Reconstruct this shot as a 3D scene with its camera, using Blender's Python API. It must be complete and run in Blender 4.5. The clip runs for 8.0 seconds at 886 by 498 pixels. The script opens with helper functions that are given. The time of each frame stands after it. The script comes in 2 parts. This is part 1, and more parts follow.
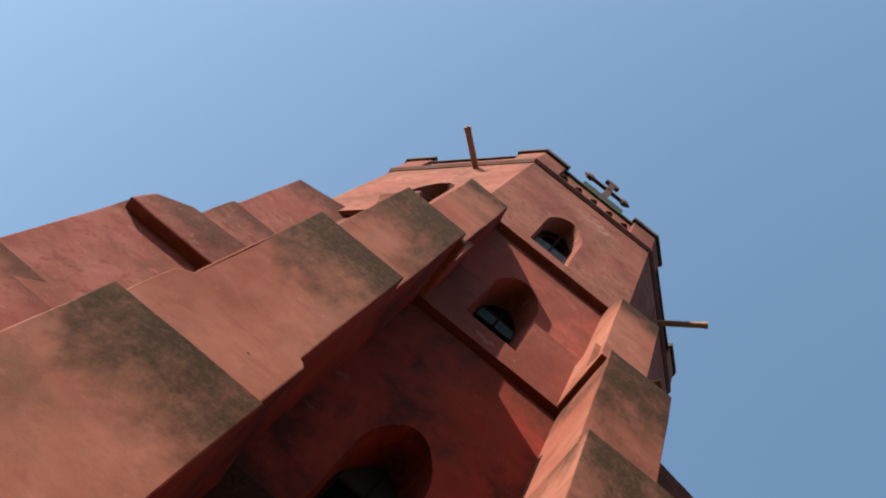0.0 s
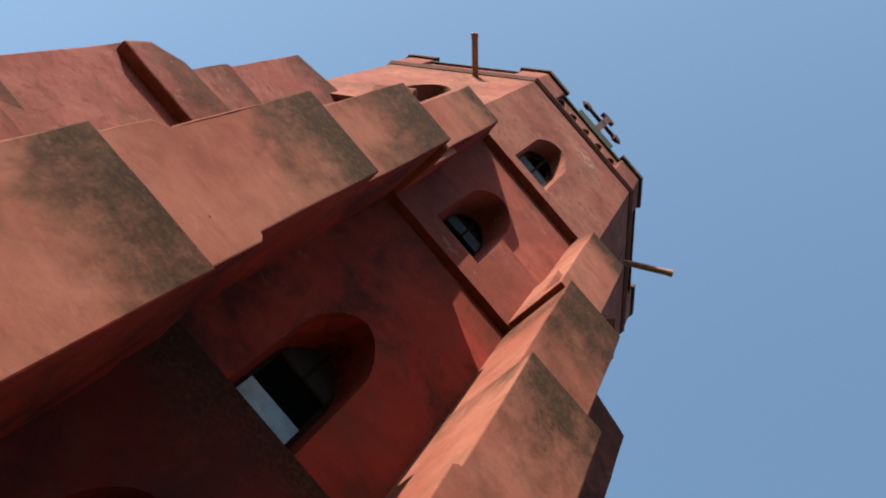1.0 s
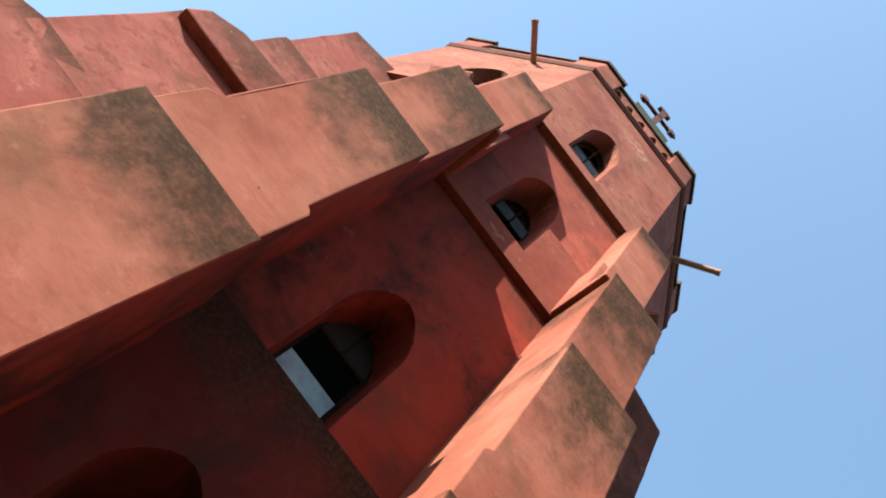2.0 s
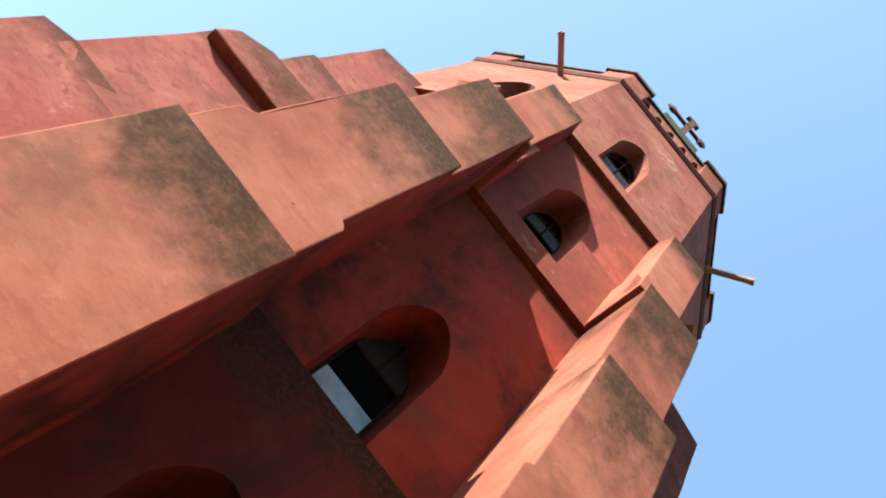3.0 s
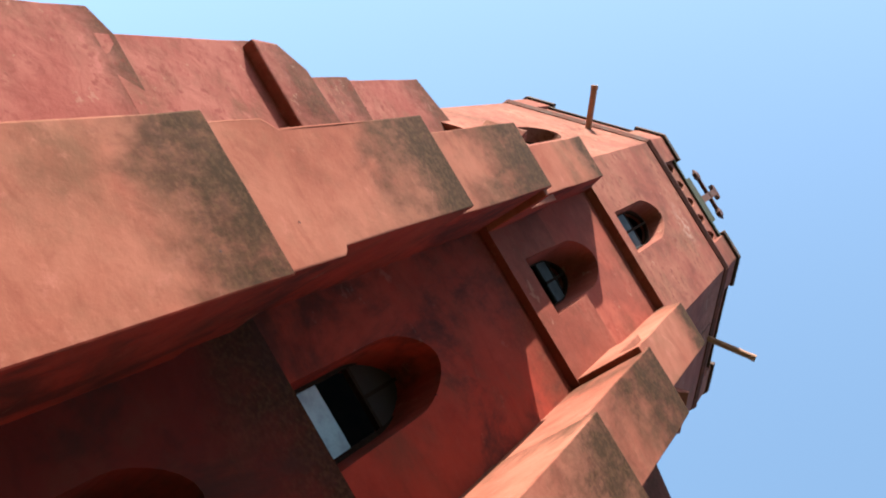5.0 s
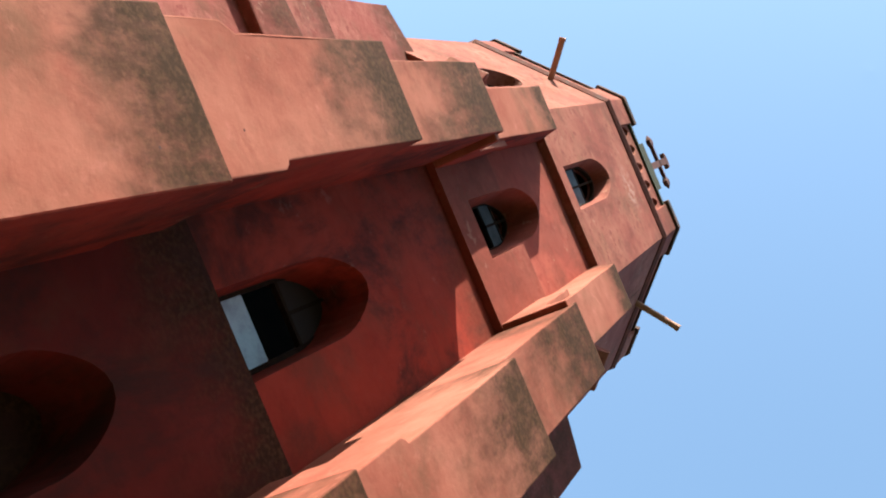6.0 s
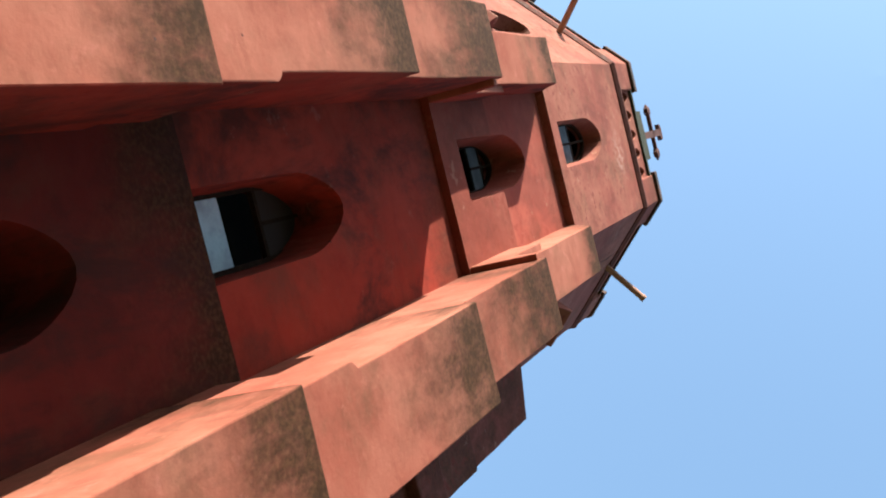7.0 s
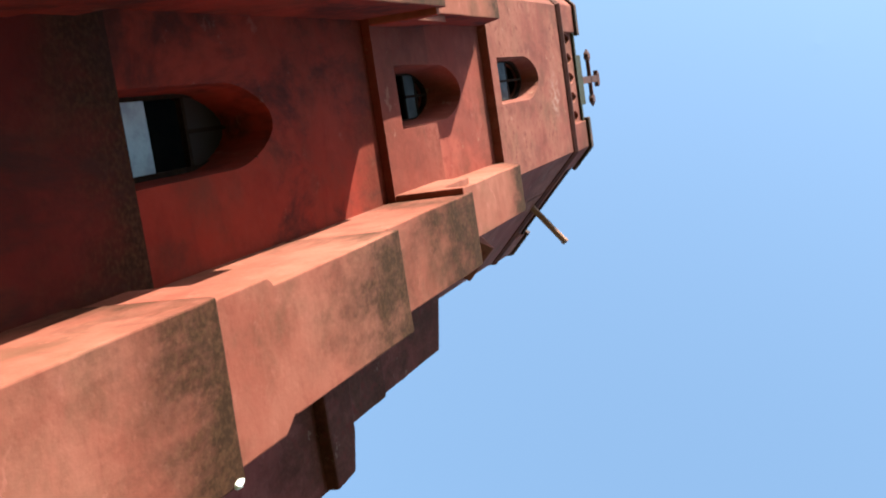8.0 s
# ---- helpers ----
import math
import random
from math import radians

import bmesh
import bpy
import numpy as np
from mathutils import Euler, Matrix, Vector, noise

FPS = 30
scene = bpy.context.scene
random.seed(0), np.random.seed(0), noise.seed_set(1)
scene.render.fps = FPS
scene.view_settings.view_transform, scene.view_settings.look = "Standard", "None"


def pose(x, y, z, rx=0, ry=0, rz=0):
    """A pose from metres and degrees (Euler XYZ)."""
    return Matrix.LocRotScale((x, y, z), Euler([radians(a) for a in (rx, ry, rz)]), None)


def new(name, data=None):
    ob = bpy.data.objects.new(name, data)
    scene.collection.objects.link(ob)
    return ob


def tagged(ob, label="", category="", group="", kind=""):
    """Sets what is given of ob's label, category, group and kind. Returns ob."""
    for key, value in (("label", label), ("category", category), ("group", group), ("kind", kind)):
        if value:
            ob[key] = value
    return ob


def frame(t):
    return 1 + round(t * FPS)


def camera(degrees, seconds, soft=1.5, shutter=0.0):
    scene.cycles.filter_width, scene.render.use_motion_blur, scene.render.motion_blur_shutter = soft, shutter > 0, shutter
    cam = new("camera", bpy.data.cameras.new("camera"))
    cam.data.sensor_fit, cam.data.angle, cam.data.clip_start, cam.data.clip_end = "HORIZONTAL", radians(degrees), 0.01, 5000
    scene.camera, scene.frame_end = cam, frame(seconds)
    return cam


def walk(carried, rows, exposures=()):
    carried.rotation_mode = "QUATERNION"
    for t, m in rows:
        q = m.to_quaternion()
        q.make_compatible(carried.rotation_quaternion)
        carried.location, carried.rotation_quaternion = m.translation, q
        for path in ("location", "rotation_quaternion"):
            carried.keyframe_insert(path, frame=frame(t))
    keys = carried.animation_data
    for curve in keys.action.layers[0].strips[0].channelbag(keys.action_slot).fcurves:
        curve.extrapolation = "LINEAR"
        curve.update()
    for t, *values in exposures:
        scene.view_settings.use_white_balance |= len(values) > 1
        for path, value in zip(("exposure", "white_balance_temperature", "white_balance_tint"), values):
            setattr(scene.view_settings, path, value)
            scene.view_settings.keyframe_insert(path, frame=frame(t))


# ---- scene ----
EXPOSURES = [(0.0, 1.24, 6450, -3), (1.0, 1.34, 6450, -3), (1.7, 1.82, 6450, -3), (3.5, 2.22, 6450, -3), (4.0, 2.22, 6450, -3), (4.5, 2.12, 6450, -3), (5.0, 2.08, 6450, -3), (6.5, 2.13, 6450, -3), (8.0, 2.11, 6450, -3)]
cam = camera(43.97, 8.0, soft=2.0)
walk(cam, [
    (0.0, pose(-0.199, -4.691, 1.588, 168.072, -14.711, -36.592)),
    (0.3, pose(-0.172, -4.729, 1.586, 167.561, -14.07, -40.298)),
    (0.5, pose(-0.142, -4.732, 1.571, 166.656, -13.589, -42.706)),
    (0.7, pose(-0.147, -4.744, 1.595, 165.957, -14.222, -45.004)),
    (1.0, pose(-0.135, -4.746, 1.597, 165.925, -16.072, -47.42)),
    (1.5, pose(-0.109, -4.765, 1.578, 166.267, -18.399, -50.484)),
    (2.8, pose(-0.145, -4.711, 1.645, 165.834, -20.371, -49.754)),
    (3.0, pose(-0.138, -4.69, 1.622, 166.272, -20.471, -48.821)),
    (3.5, pose(-0.154, -4.671, 1.617, 167.122, -22.017, -45.905)),
    (3.8, pose(-0.194, -4.673, 1.635, 168.767, -25.207, -46.16)),
    (4.0, pose(-0.198, -4.666, 1.65, 170.842, -30.069, -47.736)),
    (4.2, pose(-0.18, -4.706, 1.614, 172.391, -32.062, -50.169)),
    (4.5, pose(-0.134, -4.759, 1.606, 172.858, -29.47, -52.693)),
    (4.8, pose(-0.112, -4.821, 1.569, 172.392, -24.902, -54.629)),
    (5.0, pose(-0.109, -4.769, 1.644, 170.877, -22.621, -56.483)),
    (5.2, pose(-0.11, -4.773, 1.668, 170.556, -21.925, -59.117)),
    (6.5, pose(-0.036, -4.868, 1.594, 171.071, -20.947, -69.249)),
    (7.0, pose(-0.045, -4.9, 1.584, 171.032, -21.464, -75.088)),
    (7.5, pose(-0.051, -4.926, 1.567, 170.917, -22.091, -78.281)),
    (8.0, pose(-0.038, -4.926, 1.588, 169.398, -18.556, -81.115)),
], exposures=EXPOSURES)

# ---- world, sun ----
SUN = Vector((2.45, 1.0, -1.75)).normalized()      # the way the light travels
elevation = math.asin(-SUN.z)
azimuth = math.atan2(-SUN.x, -SUN.y)               # clockwise from +y
world = bpy.data.worlds.new("world")
scene.world = world
world.use_nodes = True
wn = world.node_tree.nodes
sky = wn.new("ShaderNodeTexSky")
sky.sky_type = "NISHITA"
sky.sun_disc = False
sky.sun_elevation = elevation
sky.sun_rotation = azimuth
sky.air_density, sky.dust_density, sky.ozone_density = 1.0, 1.25, 0.35
wn["Background"].inputs["Strength"].default_value = 0.115
world.node_tree.links.new(sky.outputs["Color"], wn["Background"].inputs["Color"])
lamp = bpy.data.lights.new("sun", "SUN")
lamp.energy, lamp.angle, lamp.color = 4.7, radians(0.53), (1.0, 0.93, 0.84)
sun = new("sun", lamp)
sun.matrix_world = Matrix.LocRotScale((-20, -10, 40), SUN.to_track_quat("-Z", "Y"), None)


# ---- materials ----
def material(name, rough=0.85):
    m = bpy.data.materials.new(name)
    m.use_nodes = True
    b = m.node_tree.nodes["Principled BSDF"]
    b.inputs["Roughness"].default_value = rough
    return m, m.node_tree.nodes, m.node_tree.links, b


def noise_tex(n, l, scale, detail=5.0, rough=0.55, stretch=(1, 1, 1), distort=0.0):
    co = n.new("ShaderNodeTexCoord")
    mp = n.new("ShaderNodeMapping")
    mp.inputs["Scale"].default_value = stretch
    tx = n.new("ShaderNodeTexNoise")
    tx.inputs["Scale"].default_value = scale
    tx.inputs["Detail"].default_value = detail
    tx.inputs["Roughness"].default_value = rough
    tx.inputs["Distortion"].default_value = distort
    l.new(co.outputs["Object"], mp.inputs["Vector"])
    l.new(mp.outputs["Vector"], tx.inputs["Vector"])
    return tx.outputs["Fac"]


def ramp(n, l, fac, lo, hi, a=0.0, b=1.0):
    r = n.new("ShaderNodeMapRange")
    r.interpolation_type = "SMOOTHSTEP"
    for k, v in zip(("From Min", "From Max", "To Min", "To Max"), (lo, hi, a, b)):
        r.inputs[k].default_value = v
    l.new(fac, r.inputs["Value"])
    return r.outputs["Result"]


def mix(n, l, fac, a, b):
    m = n.new("ShaderNodeMix")
    m.data_type = "RGBA"
    for sock, v in ((m.inputs[0], fac), (m.inputs[6], a), (m.inputs[7], b)):
        if isinstance(v, bpy.types.NodeSocket):
            l.new(v, sock)
        else:
            sock.default_value = v if isinstance(v, float) else (*v, 1)
    return m.outputs[2]


def math_node(n, l, op, a, b):
    m = n.new("ShaderNodeMath")
    m.operation = op
    m.use_clamp = True
    for sock, v in zip(m.inputs, (a, b)):
        if isinstance(v, bpy.types.NodeSocket):
            l.new(v, sock)
        else:
            sock.default_value = v
    return m.outputs[0]


def bump(n, l, b, heights):
    last = None
    for h, dist, strength in heights:
        u = n.new("ShaderNodeBump")
        u.inputs["Distance"].default_value = dist
        u.inputs["Strength"].default_value = strength
        l.new(h, u.inputs["Height"])
        if last:
            l.new(last, u.inputs["Normal"])
        last = u.outputs["Normal"]
    l.new(last, b.inputs["Normal"])


def plaster_material(name, base, pale, deep, mould=1.0, drip=0.0, pitted=0.0, wear=1.0, flaked=None, ripple=0.05):
    """Lime-washed plaster: blotches, trowel streaks, pits, and mould that grows where water runs off a ledge (UV v: metres under it)."""
    m, n, l, b = material(name, 0.92)
    big = noise_tex(n, l, 0.55, 6, 0.6)
    mid = noise_tex(n, l, 1.9, 7, 0.62, (1, 1, 0.75))
    fine = noise_tex(n, l, 22, 6, 0.6)
    grain = noise_tex(n, l, 120, 3, 0.6)
    streak = noise_tex(n, l, 1.5, 6, 0.62, (1.0, 1.0, 0.5), 0.5)
    col = mix(n, l, ramp(n, l, big, 0.35, 0.68), base, pale)
    col = mix(n, l, ramp(n, l, mid, 0.5, 0.75, 0, 0.55), col, deep)
    col = mix(n, l, ramp(n, l, fine, 0.55, 0.75, 0, 0.2), col, pale)
    trowel = noise_tex(n, l, 2.6, 8, 0.68, (0.8, 0.8, 1.5), 0.8)
    col = mix(n, l, ramp(n, l, trowel, 0.5, 0.68, 0, 0.35), col, deep)
    col = mix(n, l, ramp(n, l, trowel, 0.46, 0.32, 0, 0.4), col, pale)
    grime = ramp(n, l, noise_tex(n, l, 0.9, 8, 0.68), 0.46, 0.74, 0, 0.7)
    col = mix(n, l, grime, col, (0.085, 0.042, 0.023) if wear > 0.5 else (0.085, 0.030, 0.018))
    # old hairline cracks filled with pale lime
    cell = n.new("ShaderNodeTexVoronoi")
    cell.feature = "DISTANCE_TO_EDGE"
    cell.inputs["Scale"].default_value = 0.45
    warp = n.new("ShaderNodeTexCoord")
    shift = n.new("ShaderNodeVectorMath")
    shift.operation = "MULTIPLY_ADD"
    wob = n.new("ShaderNodeTexNoise")
    wob.inputs["Scale"].default_value = 1.6
    wob.inputs["Detail"].default_value = 6.0
    l.new(warp.outputs["Object"], wob.inputs["Vector"])
    l.new(wob.outputs["Color"], shift.inputs[0])
    shift.inputs[1].default_value = (0.7, 0.7, 0.7)
    l.new(warp.outputs["Object"], shift.inputs[2])
    l.new(shift.outputs[0], cell.inputs["Vector"])
    line = ramp(n, l, cell.outputs["Distance"], 0.002, 0.006, 1.0, 0.0)
    line = math_node(n, l, "MULTIPLY", line, ramp(n, l, big, 0.5, 0.62, 0, 0.4 * wear))
    col = mix(n, l, line, col, tuple(min(1, 1.6 * c + 0.05) for c in base))
    # worn places where the wash has gone
    worn = ramp(n, l, noise_tex(n, l, 4.5, 9, 0.72), 0.57, 0.68, 0, 0.4 * wear)
    col = mix(n, l, worn, col, tuple(min(1, 1.35 * c + 0.04) for c in base))
    if mould:
        uv = n.new("ShaderNodeUVMap")
        sep = n.new("ShaderNodeSeparateXYZ")
        l.new(uv.outputs["UV"], sep.inputs[0])
        reach = ramp(n, l, streak, 0.3, 0.7, 0.75, 1.7)
        rel = n.new("ShaderNodeMath")
        rel.operation = "DIVIDE"
        l.new(sep.outputs["Y"], rel.inputs[0])
        l.new(reach, rel.inputs[1])
        near = ramp(n, l, rel.outputs[0], -0.45, 1.3, 1.0, 0.0)
        patch = ramp(n, l, mid, 0.32, 0.62, 0.68, 1.0)
        runs = ramp(n, l, noise_tex(n, l, 5.5, 8, 0.68, (1.0, 1.0, 0.45)), 0.34, 0.64, 0.66, 1.0)
        grown = math_node(n, l, "MULTIPLY", near, patch)
        grown = math_node(n, l, "MULTIPLY", grown, runs)
        grown = ramp(n, l, grown, -0.04, 0.62, 0.0, 0.95 * mould)
        grown = math_node(n, l, "MULTIPLY", grown, ramp(n, l, rel.outputs[0], 0.7, 1.3, 1.0, 0.0))
        mcol = mix(n, l, ramp(n, l, fine, 0.4, 0.7), (0.022, 0.0098, 0.0044), (0.054, 0.0245, 0.0110))
        col = mix(n, l, grown, col, mcol)
    if drip:
        d = ramp(n, l, noise_tex(n, l, 1.1, 6, 0.65, (1.0, 1.0, 0.45), 0.4), 0.46, 0.64, 0, drip)
        col = mix(n, l, d, col, (0.036, 0.013, 0.010))
    if pitted:
        spots = ramp(n, l, noise_tex(n, l, 7.0, 5, 0.6), 0.54, 0.63, 0, pitted)
        region = ramp(n, l, big, 0.4, 0.62, 0.25, 1.0)
        col = mix(n, l, math_node(n, l, "MULTIPLY", spots, region), col, deep)
        flake = ramp(n, l, noise_tex(n, l, 2.6, 9, 0.75), 0.61, 0.65, 0, 0.45 * pitted)
        col = mix(n, l, flake, col, (0.34, 0.22, 0.17))
    if flaked:  # one place where the wash has flaked off to pale lime
        where = n.new("ShaderNodeTexCoord")
        gap = n.new("ShaderNodeVectorMath")
        gap.operation = "DISTANCE"
        l.new(where.outputs["Object"], gap.inputs[0])
        gap.inputs[1].default_value = flaked
        spot = ramp(n, l, gap.outputs["Value"], 0.05, 0.6, 1.0, 0.0)
        chips = ramp(n, l, noise_tex(n, l, 7.0, 8, 0.7, (1.0, 1.0, 0.6)), 0.44, 0.62, 0.0, 0.75)
        col = mix(n, l, math_node(n, l, "MULTIPLY", spot, chips), col, (0.32, 0.20, 0.17))
    pit = n.new("ShaderNodeTexVoronoi")
    pit.inputs["Scale"].default_value = 1.15
    co = n.new("ShaderNodeTexCoord")
    l.new(co.outputs["Object"], pit.inputs["Vector"])
    hole = ramp(n, l, pit.outputs["Distance"], 0.016, 0.024, 0.9, 0.0)
    col = mix(n, l, hole, col, (0.03, 0.013, 0.009))
    l.new(col, b.inputs["Base Color"])
    b.inputs["Specular IOR Level"].default_value = 0.08
    # shallow trowel ripples left in the coat
    waves = noise_tex(n, l, 3.0, 4, 0.55, (1.0, 1.0, 0.8), 0.6)
    bump(n, l, b, ((waves, 0.05, ripple), (mid, 0.03, 0.4), (fine, 0.002, 0.35), (trowel, 0.006, 0.3), (grain, 0.0008, 0.3)))
    return m


def plain_material(name, base, other, rough, scale=9.0, metal=0.0, relief=0.002):
    m, n, l, b = material(name, rough)
    f = noise_tex(n, l, scale, 6, 0.65)
    l.new(mix(n, l, ramp(n, l, f, 0.35, 0.68), base, other), b.inputs["Base Color"])
    l.new(ramp(n, l, f, 0.3, 0.7, rough * 0.8, min(1.0, rough * 1.2)), b.inputs["Roughness"])
    b.inputs["Metallic"].default_value = metal
    b.inputs["Specular IOR Level"].default_value = 0.15 if rough > 0.3 else 0.5
    bump(n, l, b, ((noise_tex(n, l, scale * 6, 4), relief, 0.6),))
    return m


RED = (0.204, 0.055, 0.037)
PALE = (0.262, 0.094, 0.066)
DEEP = (0.140, 0.032, 0.021)
plaster = plaster_material("terracotta_plaster", RED, PALE, DEEP, 1.0)
side_plaster = plaster_material("rose_plaster", (0.19, 0.047, 0.040), (0.24, 0.080, 0.067), (0.125, 0.024, 0.020), 0.75, 0.0, 0.6, ripple=0.32)
# deeper red than the other plaster: the bay's shade is put into the colour
shaded_wall_plaster = plaster_material("shade_red_plaster", (0.195, 0.022, 0.013), (0.22, 0.033, 0.020), (0.13, 0.013, 0.008), 0.55, 0.85, 0.25, 0.15)
# damp stains over a base colour darkened to hold the lower bay's shade
stained_shaded_plaster = plaster_material("damp_shade_plaster", (0.085, 0.011, 0.008), (0.105, 0.015, 0.011), (0.04, 0.009, 0.007), 1.0, 0.95, 0.0, 0.1)
upper_plaster = plaster_material("faded_red_plaster", (0.168, 0.044, 0.034), (0.235, 0.085, 0.062), (0.115, 0.025, 0.018), 0.0, 0.3, 0.8, 1.0, (0.20, 0.0, 22.9), 0.12)
panel_plaster = plaster_material("rosy_panel_plaster", (0.215, 0.042, 0.030), (0.25, 0.062, 0.045), (0.15, 0.026, 0.018), 0.35, 0.3, 0.5, 0.5)
cornice_mat = plain_material("dull_red_moulding", (0.065, 0.019, 0.014), (0.115, 0.034, 0.026), 0.95, 5.0, 0.0, 0.008)
coping_mat = plain_material("mouldy_coping", (0.03, 0.019, 0.015), (0.085, 0.038, 0.028), 0.95, 5.0, 0.0, 0.01)
moss_mat = plain_material("mossy_coping", (0.020, 0.022, 0.013), (0.038, 0.032, 0.021), 0.95, 6.0, 0.0, 0.01)
wood_mat = plain_material("dark_window_wood", (0.018, 0.010, 0.008), (0.03, 0.018, 0.013), 0.95, 14.0)
pane_mat = plain_material("dusty_pane", (0.022, 0.014, 0.012), (0.032, 0.021, 0.018), 0.9, 3.0, 0.0, 0.0005)
grey_mat = plain_material("grey_pane", (0.045, 0.052, 0.056), (0.03, 0.034, 0.038), 0.6, 3.0, 0.0, 0.0005)
pale_mat = plain_material("pale_shutter", (0.34, 0.40, 0.43), (0.24, 0.28, 0.31), 0.5, 5.0)
wood_mat.node_tree.nodes["Principled BSDF"].inputs["IOR"].default_value = 1.12
iron_mat = plain_material("rusty_iron", (0.05, 0.018, 0.014), (0.09, 0.03, 0.022), 0.75, 16.0, 0.2)
spout_mat = plain_material("clay_spout", (0.33, 0.17, 0.12), (0.24, 0.13, 0.095), 0.85, 9.0)
dark_mat = plain_material("room_darkness", (0.02, 0.018, 0.016), (0.035, 0.03, 0.026), 0.95, 4.0)
ground_mat = plain_material("dusty_ground", (0.035, 0.045, 0.02), (0.07, 0.065, 0.04), 0.95, 0.6, 0.0, 0.02)


# ---- mesh helpers ----
def part(name, bm, mat, parent, label=""):
    me = bpy.data.meshes.new(name)
    bmesh.ops.recalc_face_normals(bm, faces=bm.faces)
    bm.to_mesh(me)
    bm.free()
    me.materials.append(mat)
    ob = new(name, me)
    ob.parent = parent
    if label:
        tagged(ob, label)
    return ob


def thing(name, label, category, kind=""):
    return tagged(new(name), label, category, kind=kind)


def box(bm, x0, x1, y0, y1, z0, z1):
    v = [bm.verts.new(p) for p in ((x0, y0, z0), (x1, y0, z0), (x1, y1, z0), (x0, y1, z0),
                                   (x0, y0, z1), (x1, y0, z1), (x1, y1, z1), (x0, y1, z1))]
    for f in ((0, 3, 2, 1), (4, 5, 6, 7), (0, 1, 5, 4), (1, 2, 6, 5), (2, 3, 7, 6), (3, 0, 4, 7)):
        bm.faces.new([v[i] for i in f])
    return v


def prism(bm, profile, a, b, put):
    """Extrude a closed profile of (u, z) from a to b; put(s, u, z) gives the place."""
    lo = [bm.verts.new(put(a, u, z)) for u, z in profile]
    hi = [bm.verts.new(put(b, u, z)) for u, z in profile]
    k = len(profile)
    bm.faces.new(lo)
    bm.faces.new(hi[::-1])
    for i in range(k):
        bm.faces.new((lo[i], hi[i], hi[(i + 1) % k], lo[(i + 1) % k]))


def soften(bm, width, segments=2):
    edges = [e for e in bm.edges if len(e.link_faces) == 2 and e.calc_face_angle(0) > 0.25]
    bmesh.ops.bevel(bm, geom=edges, offset=width, segments=segments, profile=0.6, affect="EDGES", clamp_overlap=True)


def unevenness(bm, step, amount, seed):
    """Cut long edges and push the points about, as hand-laid plaster is."""
    for _ in range(6):
        long = [e for e in bm.edges if e.calc_length() > step]
        if not long:
            break
        bmesh.ops.subdivide_edges(bm, edges=long, cuts=1, use_grid_fill=True)
    off = Vector((seed * 7.3, seed * 3.1, seed * 1.7))
    for v in bm.verts:
        v.co += noise.noise_vector(v.co * 0.9 + off) * amount + noise.noise_vector(v.co * 4.0 + off) * amount * 0.35


def ledge_uv(bm, top, flank=0.0, spread=1.0):
    """UV: metres along the face, metres under the ledge."""
    lay = bm.loops.layers.uv.verify()
    for f in bm.faces:
        for lp in f.loops:
            c = lp.vert.co
            # water runs down the fronts more than the flanks
            lp[lay].uv = (c.x + c.y, max(0.0, top - c.z) / spread + flank * abs(f.normal.x))


def merge(bm, other):
    me = bpy.data.meshes.new("tmp")
    other.to_mesh(me)
    other.free()
    bm.from_mesh(me)
    bpy.data.meshes.remove(me)


# ---- ground ----
def ground_height(x, y):
    """Level round the tower, then an unseen raised ring, added to block the low sky's light."""
    r = math.hypot(x, y - 3.5)
    t = min(1.0, max(0.0, (r - 32) / 85))
    return (3 * t * t - 2 * t ** 3) * (44 + 9 * noise.noise(Vector((x, y, 0)) * 0.012)) + t * 1.5 * noise.noise(Vector((x, y, 5)) * 0.09)


bm = bmesh.new()
rings = [6, 14, 24, 32, 38, 44, 50, 56, 62, 68, 74, 80, 86, 92, 98, 104, 112, 125, 160, 250, 500, 1500, 4000]
SPOKES = 72
ringv = []
for r in rings:
    pts = [(r * math.cos(a * math.tau / SPOKES), 3.5 + r * math.sin(a * math.tau / SPOKES)) for a in range(SPOKES)]
    ringv.append([bm.verts.new((x, y, ground_height(x, y))) for x, y in pts])
bm.faces.new(ringv[0])
for a, b in zip(ringv, ringv[1:]):
    for i in range(SPOKES):
        bm.faces.new((a[i], a[(i + 1) % SPOKES], b[(i + 1) % SPOKES], b[i]))
ground = tagged(part("ground", bm, ground_mat, None), "dark grassy ground with an added unseen rim that blocks low sky light", "ground", kind="structure")

# ---- the tower ----
tower = thing("church_tower", "tall terracotta-red plastered octagonal church tower with stepped buttresses", "tower")
CORNERS = [Vector(c) for c in ((-1.585, 0), (1.405, 0), (3.56, 2.08), (3.56, 5.09), (1.405, 7.18), (-1.585, 7.18), (-3.89, 5.09), (-3.89, 2.09))]
CORNICE = 23.91
UPPER = 18.68      # foot of the octagon's front wall


def face_frame(i):
    """Local frame of the octagon's face i: x along it, y inwards, z up."""
    p, q = CORNERS[i], CORNERS[(i + 1) % 8]
    d = (q - p).normalized()
    m = Matrix(((d.x, -d.y, 0, p.x), (d.y, d.x, 0, p.y), (0, 0, 1, 0), (0, 0, 0, 1)))
    return m, (q - p).length


def arch_outline(cx, hw, zb, zs, za, k=14, grow=1.0, low=0.0):
    pts = [(cx - hw * grow, zb - low)]
    for i in range(k + 1):
        a = math.pi * (1 - i / k)
        s = math.sin(a)
        pts.append((cx + hw * grow * math.cos(a), zs + (za - zs) * grow * (0.75 * s + 0.25 * s ** 3)))
    pts.append((cx + hw * grow, zb - low))
    return pts


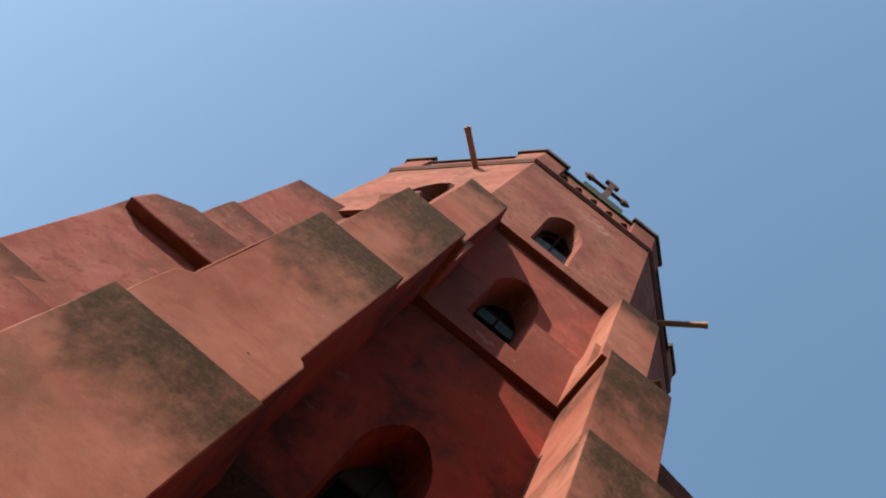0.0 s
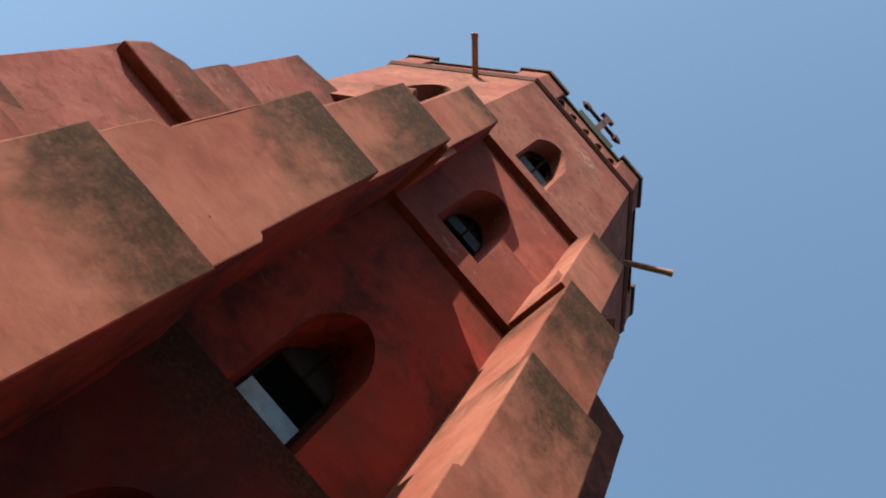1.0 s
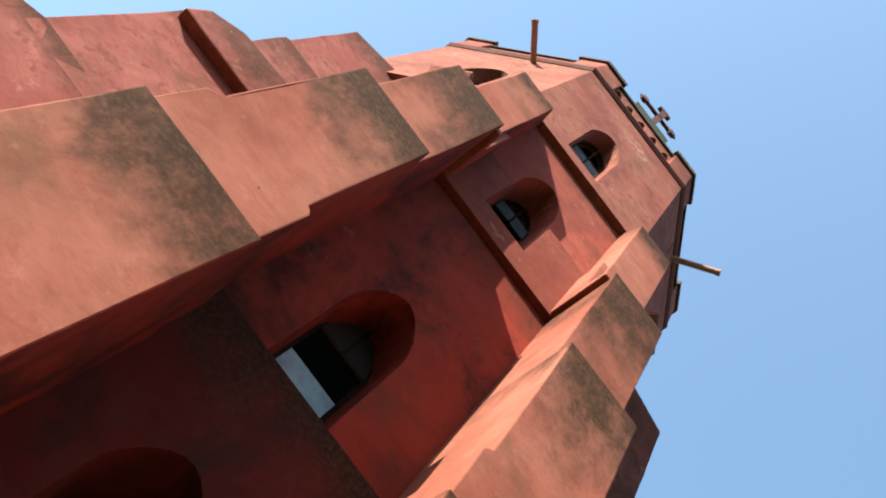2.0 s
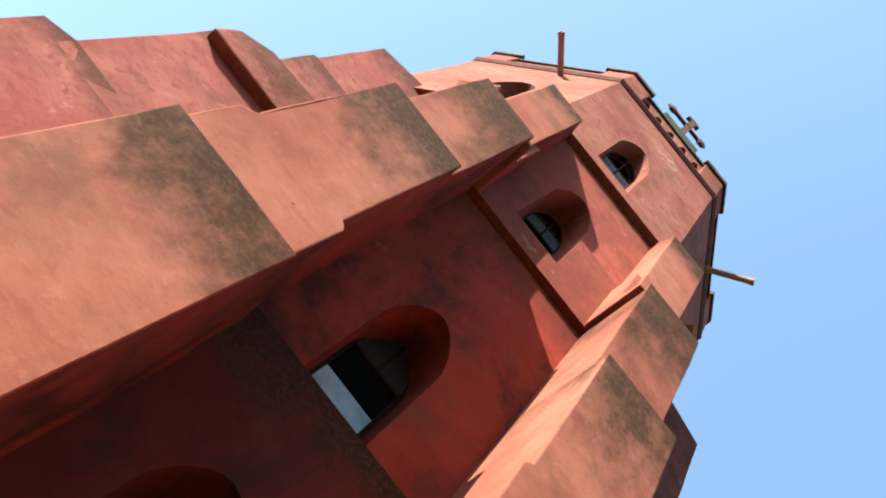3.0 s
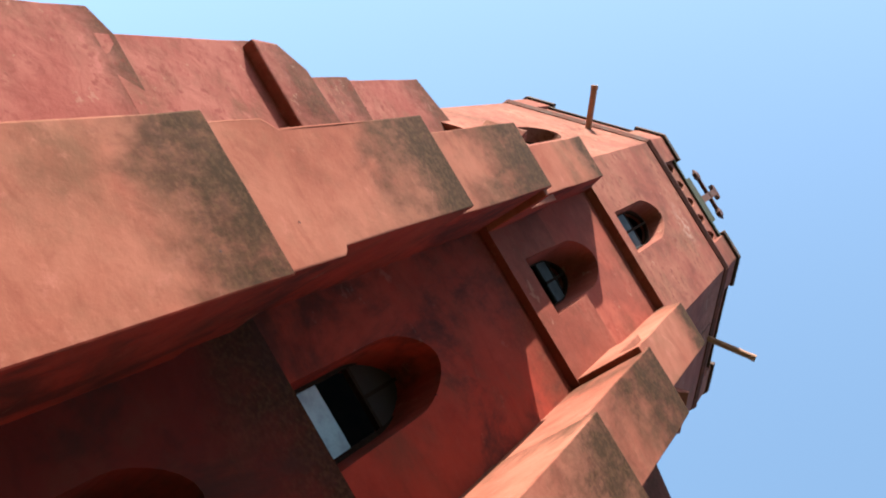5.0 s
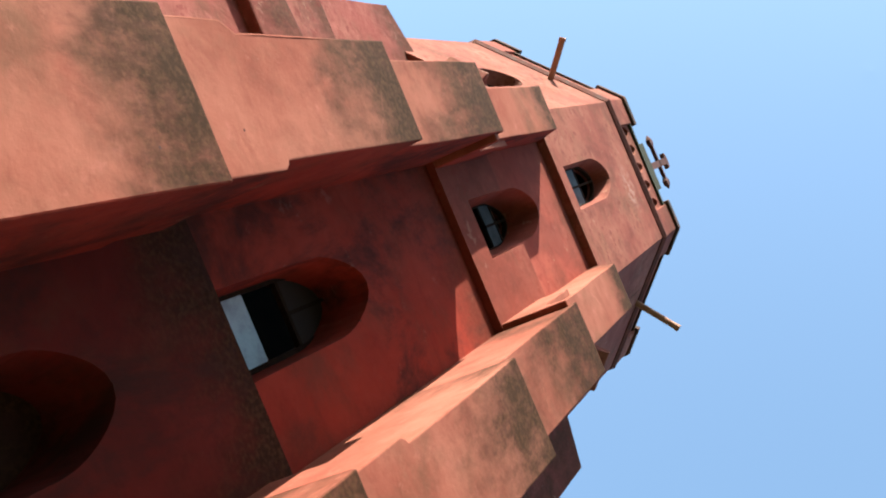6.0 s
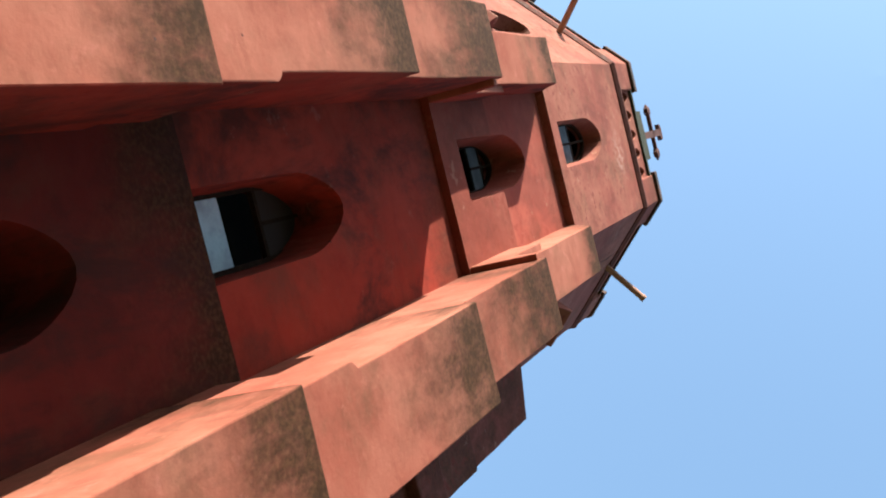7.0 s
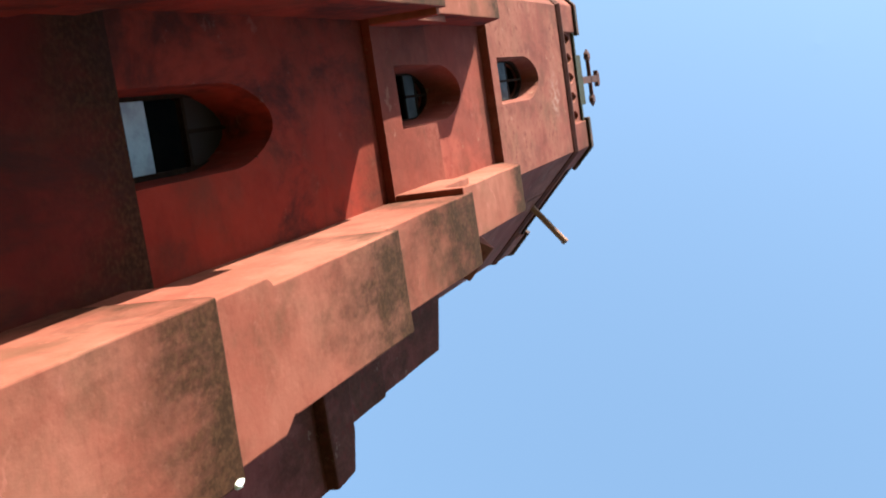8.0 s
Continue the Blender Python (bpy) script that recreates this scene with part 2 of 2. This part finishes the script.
def arch_wall(x0, x1, z0, z1, th, holes, mitre=0.0, splay=0.82, sill=0.06, front=0.0):
    """A slab with arched openings that go right through; local x along, y into the wall."""
    bm = bmesh.new()

    def skin(y, inset, outs):
        left = x0 + inset
        for o in outs:
            o0, o1 = o[0][0], o[-1][0]
            zb = o[0][1]
            bm.faces.new([bm.verts.new((a, y, z)) for a, z in ((left, z0), (o0, z0), (o0, z1), (left, z1))])
            if zb > z0 + 1e-4:
                bm.faces.new([bm.verts.new((a, y, z)) for a, z in ((o0, z0), (o1, z0), (o1, zb), (o0, zb))])
            for (a, za), (b, zb2) in zip(o[1:-1], o[2:-1]):
                if b - a > 1e-5:
                    bm.faces.new([bm.verts.new(p) for p in ((a, y, za), (b, y, zb2), (b, y, z1), (a, y, z1))])
            left = o1
        bm.faces.new([bm.verts.new((a, y, z)) for a, z in ((left, z0), (x1 - inset, z0), (x1 - inset, z1), (left, z1))])

    fo = [arch_outline(*h) for h in holes]
    bo = [arch_outline(*h, grow=splay, low=-sill) for h in holes]
    skin(front, 0.0, fo)
    skin(th, mitre, bo)
    for f, b in zip(fo, bo):
        k = len(f)
        fv = [bm.verts.new((x, front, z)) for x, z in f]
        bv = [bm.verts.new((x, th, z)) for x, z in b]
        for i in range(k):
            j = (i + 1) % k
            bm.faces.new((fv[i], fv[j], bv[j], bv[i]))
    for (a, b, c, d) in (((x0, front, z0), (x1, front, z0), (x1 - mitre, th, z0), (x0 + mitre, th, z0)),
                         ((x0, front, z1), (x1, front, z1), (x1 - mitre, th, z1), (x0 + mitre, th, z1)),
                         ((x0, front, z0), (x0 + mitre, th, z0), (x0 + mitre, th, z1), (x0, front, z1)),
                         ((x1, front, z0), (x1 - mitre, th, z0), (x1 - mitre, th, z1), (x1, front, z1))):
        bm.faces.new([bm.verts.new(p) for p in (a, b, c, d)])
    bmesh.ops.remove_doubles(bm, verts=bm.verts, dist=0.0005)
    return bm


def place(bm, m):
    bmesh.ops.transform(bm, matrix=m, verts=bm.verts)
    return bm


# upper storey: eight walls, arched openings in the front and the two slanting ones
for i in range(8):
    m, length = face_frame(i)
    if i == 0:
        holes = [(1.385, 0.385, 19.05, 20.80, 21.74)]
    elif i == 7:
        holes = [(1.78, 0.40, 19.05, 20.75, 21.52)]
    else:
        holes = []
    th = 0.42
    bm = arch_wall(0, length, UPPER, CORNICE, th, holes, mitre=th * 0.414)
    part("wall", place(bm, m), upper_plaster, tower, "faded red plaster wall of the octagon")
    if i:  # the storeys below stand back under the octagon's foot
        bm = arch_wall(0.05, length - 0.05, 0.0, UPPER - 0.004, th, [], mitre=th * 0.414)
        ledge_uv(bm, UPPER)
        part("wall", place(bm, m @ pose(0, 0.12, 0)), side_plaster, tower, "red plaster wall set back under the octagon")

# the bay between the front buttresses: three set-backs
bm = arch_wall(-1.35, 1.35, 13.72, UPPER - 0.004, 0.75, [(-0.15, 0.385, 14.50, 16.46, 17.34)], front=0.135)
ledge_uv(bm, UPPER)
part("wall", bm, panel_plaster, tower, "red plaster wall panel round the third window")
# this wall's shade is partly painted in by its deep red
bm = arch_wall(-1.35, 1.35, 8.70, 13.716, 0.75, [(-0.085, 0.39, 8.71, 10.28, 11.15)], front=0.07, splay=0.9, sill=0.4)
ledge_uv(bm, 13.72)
part("wall", bm, shaded_wall_plaster, tower, "bay wall of plaster coloured deep red for the buttress's shade")
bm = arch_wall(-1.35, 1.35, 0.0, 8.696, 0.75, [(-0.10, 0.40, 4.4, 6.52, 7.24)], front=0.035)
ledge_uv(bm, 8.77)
part("wall", bm, stained_shaded_plaster, tower, "damp-stained red plaster wall over the portal, darkened for shade")

# proud shoulders either side of the third window
for x0, x1, top in ((0.255, 1.3, 15.62), (-1.3, -0.535, 15.62)):
    bm = bmesh.new()
    box(bm, x0, x1, -0.03, 0.23, 13.716, top)
    soften(bm, 0.02)
    part("apron", bm, panel_plaster, tower)
bm = bmesh.new()
box(bm, -0.54, 0.26, -0.026, 0.226, 13.72, 14.33)
soften(bm, 0.015)
part("apron", bm, panel_plaster, tower)


# ---- buttresses ----
def block(name, profile, s0, s1, put, holder, seed, top, round_off=0.014, amount=0.012, label="", mat=None, shaded_flank=0, spread=1.0):
    """One plastered block: a profile run from s0 to s1, softened, hand-uneven; mould grows from its top."""
    b = bmesh.new()
    prism(b, profile, s0, s1, put)
    bmesh.ops.recalc_face_normals(b, faces=b.faces)
    soften(b, round_off)
    unevenness(b, 0.5, amount, seed)
    bmesh.ops.recalc_face_normals(b, faces=b.faces)
    ledge_uv(b, top, 0.0 if mat else 0.55, spread)
    ob = part(name, b, mat or plaster, holder, label)
    if shaded_flank:  # the flank turned from the sun takes the deep red, shade painted as colour
        ob.data.materials.append(shaded_wall_plaster)
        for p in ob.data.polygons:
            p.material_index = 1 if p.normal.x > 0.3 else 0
    return ob


def stage_profile(d, dn, zb, zt, rise, back):
    return ((back, zb), (-d, zb), (-d, zt), (-dn, zt + rise), (back, zt + rise))


STAGES = (  # inner edge, outer edge, depth, next depth, foot, top of the face, rise, reach of the mould
    (0.985, 2.218, 1.165, 1.10, 0.0, 7.595, 0.06, 1.25),
    (1.080, 2.060, 1.125, 0.90, 7.40, 10.97, 0.16, 1.8),
    (1.086, 1.970, 0.930, 0.50, 10.70, 13.94, 0.18, 2.6),
    (1.100, 1.800, 0.520, 0.0, 13.80, 17.70, 0.97, 0.8),
)


def front_buttress(side):
    holder = tagged(new("buttress"), "stepped terracotta buttress blackened under its ledges")
    holder.parent = tower
    for k, (xi, xo, d, dn, zb, zt, rise, spread) in enumerate(STAGES):
        if k == 1:  # this stage has a wider foot: its front runs on without a joint, its flanks step in
            block("stage", ((1.013, 7.4), (2.15, 7.4), (2.15, 8.30), (2.05, 8.46), (xo, 8.50), (xo, zt), (xi, zt), (xi, 8.46), (1.05, 8.44), (1.013, 8.38)), -d, 0.87,
                  lambda s, u, z: (side * u, s, z), holder, 5 * side, zt, amount=0.007, shaded_flank=side < 0, spread=spread)
            continue
        block("stage", stage_profile(d, dn, zb, zt, rise, 0.9 - 0.03 * k), side * xi, side * xo, lambda s, u, z: (s, u, z), holder, 5 * side + k, zt, shaded_flank=side < 0, spread=spread)
    # collar on the inner flank, level with the wall's second string
    block("collar", ((0.3, 13.74), (-0.88, 13.74), (-0.87, 13.88), (-0.76, 13.90), (-0.50, 14.10), (-0.46, 15.3), (0.3, 15.3)), side * 1.005, side * 1.3,
          lambda s, u, z: (s, u, z), holder, 60 + side, 16.5, 0.02, 0.008, shaded_flank=side < 0)
    return holder


SIDE_STAGES = (  # reach in x, next reach, front face y, foot, top, rise, reach of the mould
    (5.208, 5.153, 1.547, 0.0, 8.78, 0.05, 0.9),
    (5.171, 4.804, 1.594, 8.58, 11.193, 0.20, 0.5),
    (4.823, 4.694, 1.597, 11.06, 14.085, 0.05, 0.4),
    (4.263, 4.217, 1.611, 13.90, 16.196, 0.05, 0.9),
    (4.217, 3.317, 1.625, 16.01, 18.74, 0.386, 0.7),
)


def side_buttress(side, shift):
    holder = tagged(new("buttress"), "side buttress of red plaster with a projecting string course")
    holder.parent = tower
    # on the right the mould colour is stretched over everything to paint in shade
    for k, (x, xn, yf, zb, zt, rise, spread) in enumerate(SIDE_STAGES):
        block("stage", stage_profile(x - shift, xn - shift, zb, zt, rise, -3.0), yf, yf + 1.05 - 0.012 * k, lambda s, u, z: (-side * u, s, z), holder, 3 + 9 * side, zt, mat=side_plaster, spread=spread * (6 if side > 0 else 1))
    band = ((-3.2, 13.828), (-4.74, 13.828), (-4.667, 14.379), (-4.272, 14.80), (-3.2, 14.93)) if side < 0 else \
        ((-3.2, 13.88), (-4.74, 13.88), (-4.70, 14.47), (-4.22, 14.65), (-3.2, 14.75))
    # the right string course is darkened for shade the same way
    block("string_course", band, 1.432, 2.72,
          lambda s, u, z: (-side * u, s, z), holder, 31 + side, 14.7, 0.04, mat=side_plaster, spread=6 if side > 0 else 1)
    return holder


left_buttress = front_buttress(-1)
right_buttress = front_buttress(1)
side_buttress(-1, 0.0)
side_buttress(1, 0.07)

def surface_y(stage, x, z):
    """Where the uneven front of a stage lies at (x, z)."""
    front = sorted((math.hypot(v.co.x - x, v.co.z - z), v.co.y) for v in stage.data.vertices if v.co.y < -1.0)[:4]
    return sum(y / (d + 0.01) for d, y in front) / sum(1 / (d + 0.01) for d, y in front)


# short dark plugs added where the plaster has small holes
for k, x, z in ((1, -1.33, 8.04), (0, -1.26, 7.0), (0, -2.14, 5.7)):
    stage = [c for c in left_buttress.children if c.name.startswith("stage")][k]
    bm = bmesh.new()
    bmesh.ops.create_cone(bm, cap_ends=True, segments=10, radius1=0.014, radius2=0.012, depth=0.05,
                          matrix=Matrix.Translation((x, surface_y(stage, x, z) + 0.022, z)) @ Matrix.Rotation(radians(90), 4, "X"))
    part("hole_plug", bm, iron_mat, left_buttress, "dark plug standing for a small hole in the plaster")

# a white splash on the lowest ledge's corner
bm = bmesh.new()
bmesh.ops.create_icosphere(bm, subdivisions=2, radius=0.05)
for v in bm.verts:
    v.co = Vector((v.co.x * 0.6, v.co.y * 0.6, v.co.z * 1.1)) * (1 + 0.5 * noise.noise(v.co * 25))
    v.co += Vector((2.20, -1.165, 7.50))
part("lime_lump", bm, plain_material("white_lime", (0.75, 0.74, 0.68), (0.6, 0.58, 0.52), 0.9, 30.0), right_buttress, "white lump of lime on the corner")


# ---- windows ----
def zz_low(lower, void):
    return max(lower[1], void + 0.1)


def window(m, cx, hw, zb, zs, za, y, rows, lower, slim=0.05, void=0.0, low_mat=None):
    """A framed window behind an arched opening."""
    holder = new("window")
    holder.parent = tower
    holder.matrix_local = m
    out = arch_outline(cx, hw, zb, zs, za)
    inn = arch_outline(cx, hw - slim, zb + slim, zs, za - slim)
    bm = bmesh.new()
    rings = [[bm.verts.new((x, yy, z)) for x, z in o] for o, yy in ((out, y), (inn, y), (inn, y + 0.07), (out, y + 0.07))]
    k = len(out)
    for a in range(4):
        b = (a + 1) % 4
        for i in range(k):
            j = (i + 1) % k
            bm.faces.new((rings[a][i], rings[a][j], rings[b][j], rings[b][i]))
    part("window_frame", bm, wood_mat, holder, "dark wooden frame")
    for z in rows:
        bm = bmesh.new()
        box(bm, cx - hw + slim, cx + hw - slim, y + 0.004, y + 0.06, z - 0.025, z + 0.025)
        part("glazing_bar", bm, wood_mat, holder)
    bm = bmesh.new()
    box(bm, cx - 0.02, cx + 0.02, y - 0.004, y + 0.055, lower[0] if void > za else max(void, lower[1]), za - slim * 1.2)
    part("glazing_bar", bm, wood_mat, holder)
    bm = bmesh.new()
    box(bm, cx - hw + slim, cx + hw - slim, y + 0.01, y + 0.04, lower[0], lower[1])
    soften(bm, 0.006, 1)
    part("lower_pane", bm, low_mat or pale_mat, holder, "pale bluish lower pane")
    zz = [max(void, lower[1])] + [r for r in rows if r > zz_low(lower, void)] + [za]
    for a, b in zip(zz, zz[1:]) if void < za else ():
        for sx in (-1, 1):
            bm = bmesh.new()
            pts = [(x, z) for x, z in inn if (x - cx) * sx >= -1e-6 and a < z < b]
            x_a, x_b = cx + sx * 0.02, cx + sx * (hw - slim)
            lim = [(x, z) for x, z in pts]
            top = min(b, za - slim) - 0.03
            poly = [(x_a, a + 0.02), (x_b, a + 0.02)]
            if b <= zs + 0.05:
                poly += [(x_b, top), (x_a, top)]
            else:
                arch = sorted([q for q in lim if q[1] > a + 0.03], key=lambda q: -abs(q[0] - cx))
                poly += arch + [(x_a, za - slim - 0.005)]
            f = [bm.verts.new((x, y + 0.03, z)) for x, z in poly]
            g = [bm.verts.new((x, y + 0.036, z)) for x, z in poly]
            bm.faces.new(f)
            bm.faces.new(g[::-1])
            for i in range(len(f)):
                j = (i + 1) % len(f)
                bm.faces.new((f[i], g[i], g[j], f[j]))
            part("pane", bm, pane_mat, holder)
    return holder


ID = Matrix.Identity(4)
window(face_frame(0)[0], 1.385, 0.37, 19.03, 20.70, 21.5, 0.27, (20.55,), (19.85, 20.5), void=22.0, low_mat=grey_mat)
window(face_frame(7)[0], 1.78, 0.38, 19.03, 20.70, 21.4, 0.27, (20.55,), (19.9, 20.5), void=22.0, low_mat=grey_mat)
window(ID, -0.15, 0.355, 14.5, 16.5, 17.2, 0.62, (16.75,), (16.32, 16.7), void=22.0, low_mat=grey_mat)
window(ID, -0.09, 0.365, 9.1, 10.5, 11.2, 0.56, (10.40,), (9.42, 9.80), void=10.38)
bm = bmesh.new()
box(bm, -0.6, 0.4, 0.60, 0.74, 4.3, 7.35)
part("niche_panel", bm, stained_shaded_plaster, tower, "red plaster at the back of the arched niche, darkened for shade")
# boxes behind the openings, their darkness painted as a near-black colour
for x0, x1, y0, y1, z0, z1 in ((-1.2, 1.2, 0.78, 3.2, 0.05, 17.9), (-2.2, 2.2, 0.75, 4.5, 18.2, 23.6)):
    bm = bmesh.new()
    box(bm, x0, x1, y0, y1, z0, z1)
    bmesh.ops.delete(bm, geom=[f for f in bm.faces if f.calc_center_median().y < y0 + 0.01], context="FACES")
    part("inner_room", bm, dark_mat, tower, "near-black box that paints the darkness behind the openings")


# ---- cornice, parapet, spouts ----
def ring_band(z0, z1, out_lo, out_hi, inner, mat, name, label=""):
    """A moulding round the octagon, one length to each face."""
    c = sum(CORNERS, Vector((0, 0))) / 8
    for i in range(8):
        p, q = CORNERS[i], CORNERS[(i + 1) % 8]
        d = (q - p).normalized()
        nrm = Vector((d.y, -d.x))
        bm = bmesh.new()
        loops = []
        for end, s in ((p, -1), (q, 1)):
            loops.append([bm.verts.new((*(end + nrm * o + d * s * o * 0.414), z)) for o, z in
                          ((-inner, z0), (out_lo, z0), (out_hi, (z0 + 2 * z1) / 3), (out_hi, z1), (-inner, z1))])
        for k in range(5):
            bm.faces.new((loops[0][k], loops[1][k], loops[1][(k + 1) % 5], loops[0][(k + 1) % 5]))
        bm.faces.new(loops[0])
        bm.faces.new(loops[1][::-1])
        unevenness(bm, 0.6, 0.006, i)
        part(name, bm, mat, tower, label if i == 0 else "")


ring_band(CORNICE, CORNICE + 0.15, 0.02, 0.075, 0.5, cornice_mat, "cornice", "dark weathered cornice moulding")


def pierced(length, gap, z0, z1, holes, th=0.16):
    """A parapet panel with a row of round-headed openings right through it."""
    step = (length - 2 * gap) / holes
    hs = [(gap + step * (i + 0.5), step * 0.28, z0 + 0.30, z0 + 0.52, z0 + 0.84) for i in range(holes)]
    return arch_wall(gap - 0.1, length - gap + 0.1, z0, z1, th, hs, splay=1.0, sill=0.0)


Z0 = CORNICE + 0.15
for i in range(8):
    m, length = face_frame(i)
    if i in (0, 1, 7):
        part("balustrade", place(pierced(length, 0.48, Z0, Z0 + 1.05, 5), m @ pose(0, 0.02, 0)), upper_plaster, tower, "pierced plaster parapet")
    else:
        bm = bmesh.new()
        box(bm, 0.4, length - 0.4, 0.02, 0.18, Z0, Z0 + 1.05)
        part("balustrade", place(bm, m), upper_plaster, tower)
    bm = bmesh.new()
    box(bm, 0.36, length - 0.36, -0.03, 0.25, Z0 + 1.05, Z0 + 1.17)
    soften(bm, 0.03)
    unevenness(bm, 0.3, 0.012, i + 40)
    part("coping", place(bm, m), moss_mat if i == 0 else coping_mat, tower, "mossy parapet coping" if i == 0 else "")

mid = sum(CORNERS, Vector((0, 0))) / 8
for i, c in enumerate(CORNERS):
    a = (CORNERS[i - 1] - c).normalized()
    b = (CORNERS[(i + 1) % 8] - c).normalized()
    inw = (a + b).normalized()

    def pier(grow, z0, z1):
        bm = bmesh.new()
        ring = [c - inw * grow * 1.08, c + b * 0.5 - Vector((b.y, -b.x)) * -grow + b * grow, c + b * 0.5 + inw * 0.3, c + a * 0.5 + inw * 0.3,
                c + a * 0.5 + Vector((-a.y, a.x)) * grow + a * grow]
        lo = [bm.verts.new((p.x, p.y, z0)) for p in ring]
        hi = [bm.verts.new((p.x, p.y, z1)) for p in ring]
        bm.faces.new(lo)
        bm.faces.new(hi[::-1])
        for k in range(5):
            bm.faces.new((lo[k], lo[(k + 1) % 5], hi[(k + 1) % 5], hi[k]))
        bmesh.ops.recalc_face_normals(bm, faces=bm.faces)
        soften(bm, 0.025)
        unevenness(bm, 0.35, 0.008, i + grow)
        return bm
    part("pier", pier(0.05, Z0, Z0 + 1.22), upper_plaster, tower)
    part("pier_cap", pier(0.11, Z0 + 1.22, Z0 + 1.44), coping_mat, tower, "blackened pier cap" if i == 0 else "")

def water_spout(root, tip, r0=0.066, r1=0.048, k=14):
    """A hollow clay pipe from inside the wall to its open mouth."""
    root, tip = Vector(root), Vector(tip)
    way = (tip - root).normalized()
    side = way.cross(Vector((0, 0, 1))).normalized()
    up = side.cross(way)
    bm = bmesh.new()
    rings = []
    for p, r in ((root - way * 0.15, r0), (tip - way * 0.09, r0), (tip - way * 0.075, r0 * 1.14), (tip, r0 * 1.14), (tip, r1), (tip - way * 0.5, r1)):
        rings.append([bm.verts.new(p + (side * math.cos(a * math.tau / k) + up * math.sin(a * math.tau / k)) * r) for a in range(k)])
    for p, q in zip(rings, rings[1:]):
        for j in range(k):
            bm.faces.new((p[j], p[(j + 1) % k], q[(j + 1) % k], q[j]))
    bm.faces.new(rings[0])
    bm.faces.new(rings[-1])
    part("water_spout", bm, spout_mat, tower, "long clay water spout")


water_spout((-2.45, 0.78, 23.56), (-3.10, 0.20, 23.52))
water_spout((2.50, 1.00, 23.86), (3.27, 0.40, 23.84))

# sloped sills that stand out from the slanting walls
for i, cx, reach in ((7, 1.74, 0.22), (1, 1.45, 0.45)):
    m, length = face_frame(i)
    bm = bmesh.new()
    prism(bm, ((0.1, 18.62), (-0.10, 18.62), (-reach, 18.86), (-reach, 18.95), (0.1, 19.04)), cx - 0.34, cx + 0.38, lambda s, u, z: (s, u, z))
    bmesh.ops.recalc_face_normals(bm, faces=bm.faces)
    soften(bm, 0.02)
    part("window_sill", place(bm, m), upper_plaster, tower, "projecting sloped plaster sill")

# roof deck behind the parapet
bm = bmesh.new()
lo = [bm.verts.new((*(mid + (c - mid) * 0.96), CORNICE)) for c in CORNERS]
hi = [bm.verts.new((*(mid + (c - mid) * 0.96), CORNICE + 0.2)) for c in CORNERS]
bm.faces.new(lo)
bm.faces.new(hi[::-1])
for k in range(8):
    bm.faces.new((lo[k], lo[(k + 1) % 8], hi[(k + 1) % 8], hi[k]))
part("roof", bm, coping_mat, tower)

# ---- cross ----
cross = thing("cross", "rusty wrought-iron cross with pointed arm tips on the parapet", "cross")
cross.location = (0, 0.10, Z0 + 1.19)


def bar(bm, axis, sections):
    """A flat bar with changing width along its axis: (place, half width, half thickness)."""
    loops = []
    for s, w, t in sections:
        pts = [(-w, -t), (w, -t), (w, t), (-w, t)]
        loops.append([bm.verts.new((s, b, a + 1.80) if axis == "x" else (a, b, s)) for a, b in pts])
    for p, q in zip(loops, loops[1:]):
        for j in range(4):
            bm.faces.new((p[j], p[(j + 1) % 4], q[(j + 1) % 4], q[j]))
    bm.faces.new(loops[0])
    bm.faces.new(loops[-1][::-1])


bm = bmesh.new()
box(bm, -0.56, 0.52, -0.09, 0.10, 0.0, 0.58)
soften(bm, 0.03)
part("pedestal", bm, moss_mat, cross, "mossy plaster block")
bm = bmesh.new()
bar(bm, "z", ((0.56, 0.08, 0.04), (2.50, 0.08, 0.04), (2.56, 0.19, 0.05), (2.70, 0.16, 0.05), (2.80, 0.07, 0.04), (2.92, 0.01, 0.01)))
part("upright", bm, iron_mat, cross)
bm = bmesh.new()
bar(bm, "x", ((-0.70, 0.008, 0.01), (-0.60, 0.13, 0.045), (-0.50, 0.15, 0.05), (-0.42, 0.045, 0.04), (0.34, 0.045, 0.04), (0.42, 0.15, 0.05), (0.52, 0.13, 0.045), (0.62, 0.008, 0.01)))
part("arm", bm, iron_mat, cross)

# ---- weeds on the parapet ----
weed_mat = plain_material("dry_green_weed", (0.05, 0.085, 0.045), (0.10, 0.12, 0.06), 0.8, 30.0)
rng = random.Random(11)
bm = bmesh.new()
for _ in range(110):
    x = rng.choice((rng.uniform(0.35, 1.0), rng.uniform(0.6, 1.0), rng.uniform(-1.0, -0.5)))
    y, tall = rng.uniform(0.02, 0.2), rng.uniform(0.08, 0.26)
    lean, turn, w = rng.uniform(-0.08, 0.08), rng.uniform(0, math.pi), rng.uniform(0.006, 0.014)
    dx, dy = w * math.cos(turn), w * math.sin(turn)
    z = Z0 + 1.14
    a = [bm.verts.new(p) for p in ((x - dx, y - dy, z), (x + dx, y + dy, z), (x + lean * 0.4 + dx * 0.8, y + dy * 0.8, z + tall * 0.6),
                                   (x + lean * 0.4 - dx * 0.8, y - dy * 0.8, z + tall * 0.6), (x + lean, y + lean * 0.5, z + tall))]
    bm.faces.new(a[:4])
    bm.faces.new((a[3], a[2], a[4]))
tagged(part("weeds", bm, weed_mat, None), "small dry green weeds on the mossy parapet coping", "weeds", kind="stuff")
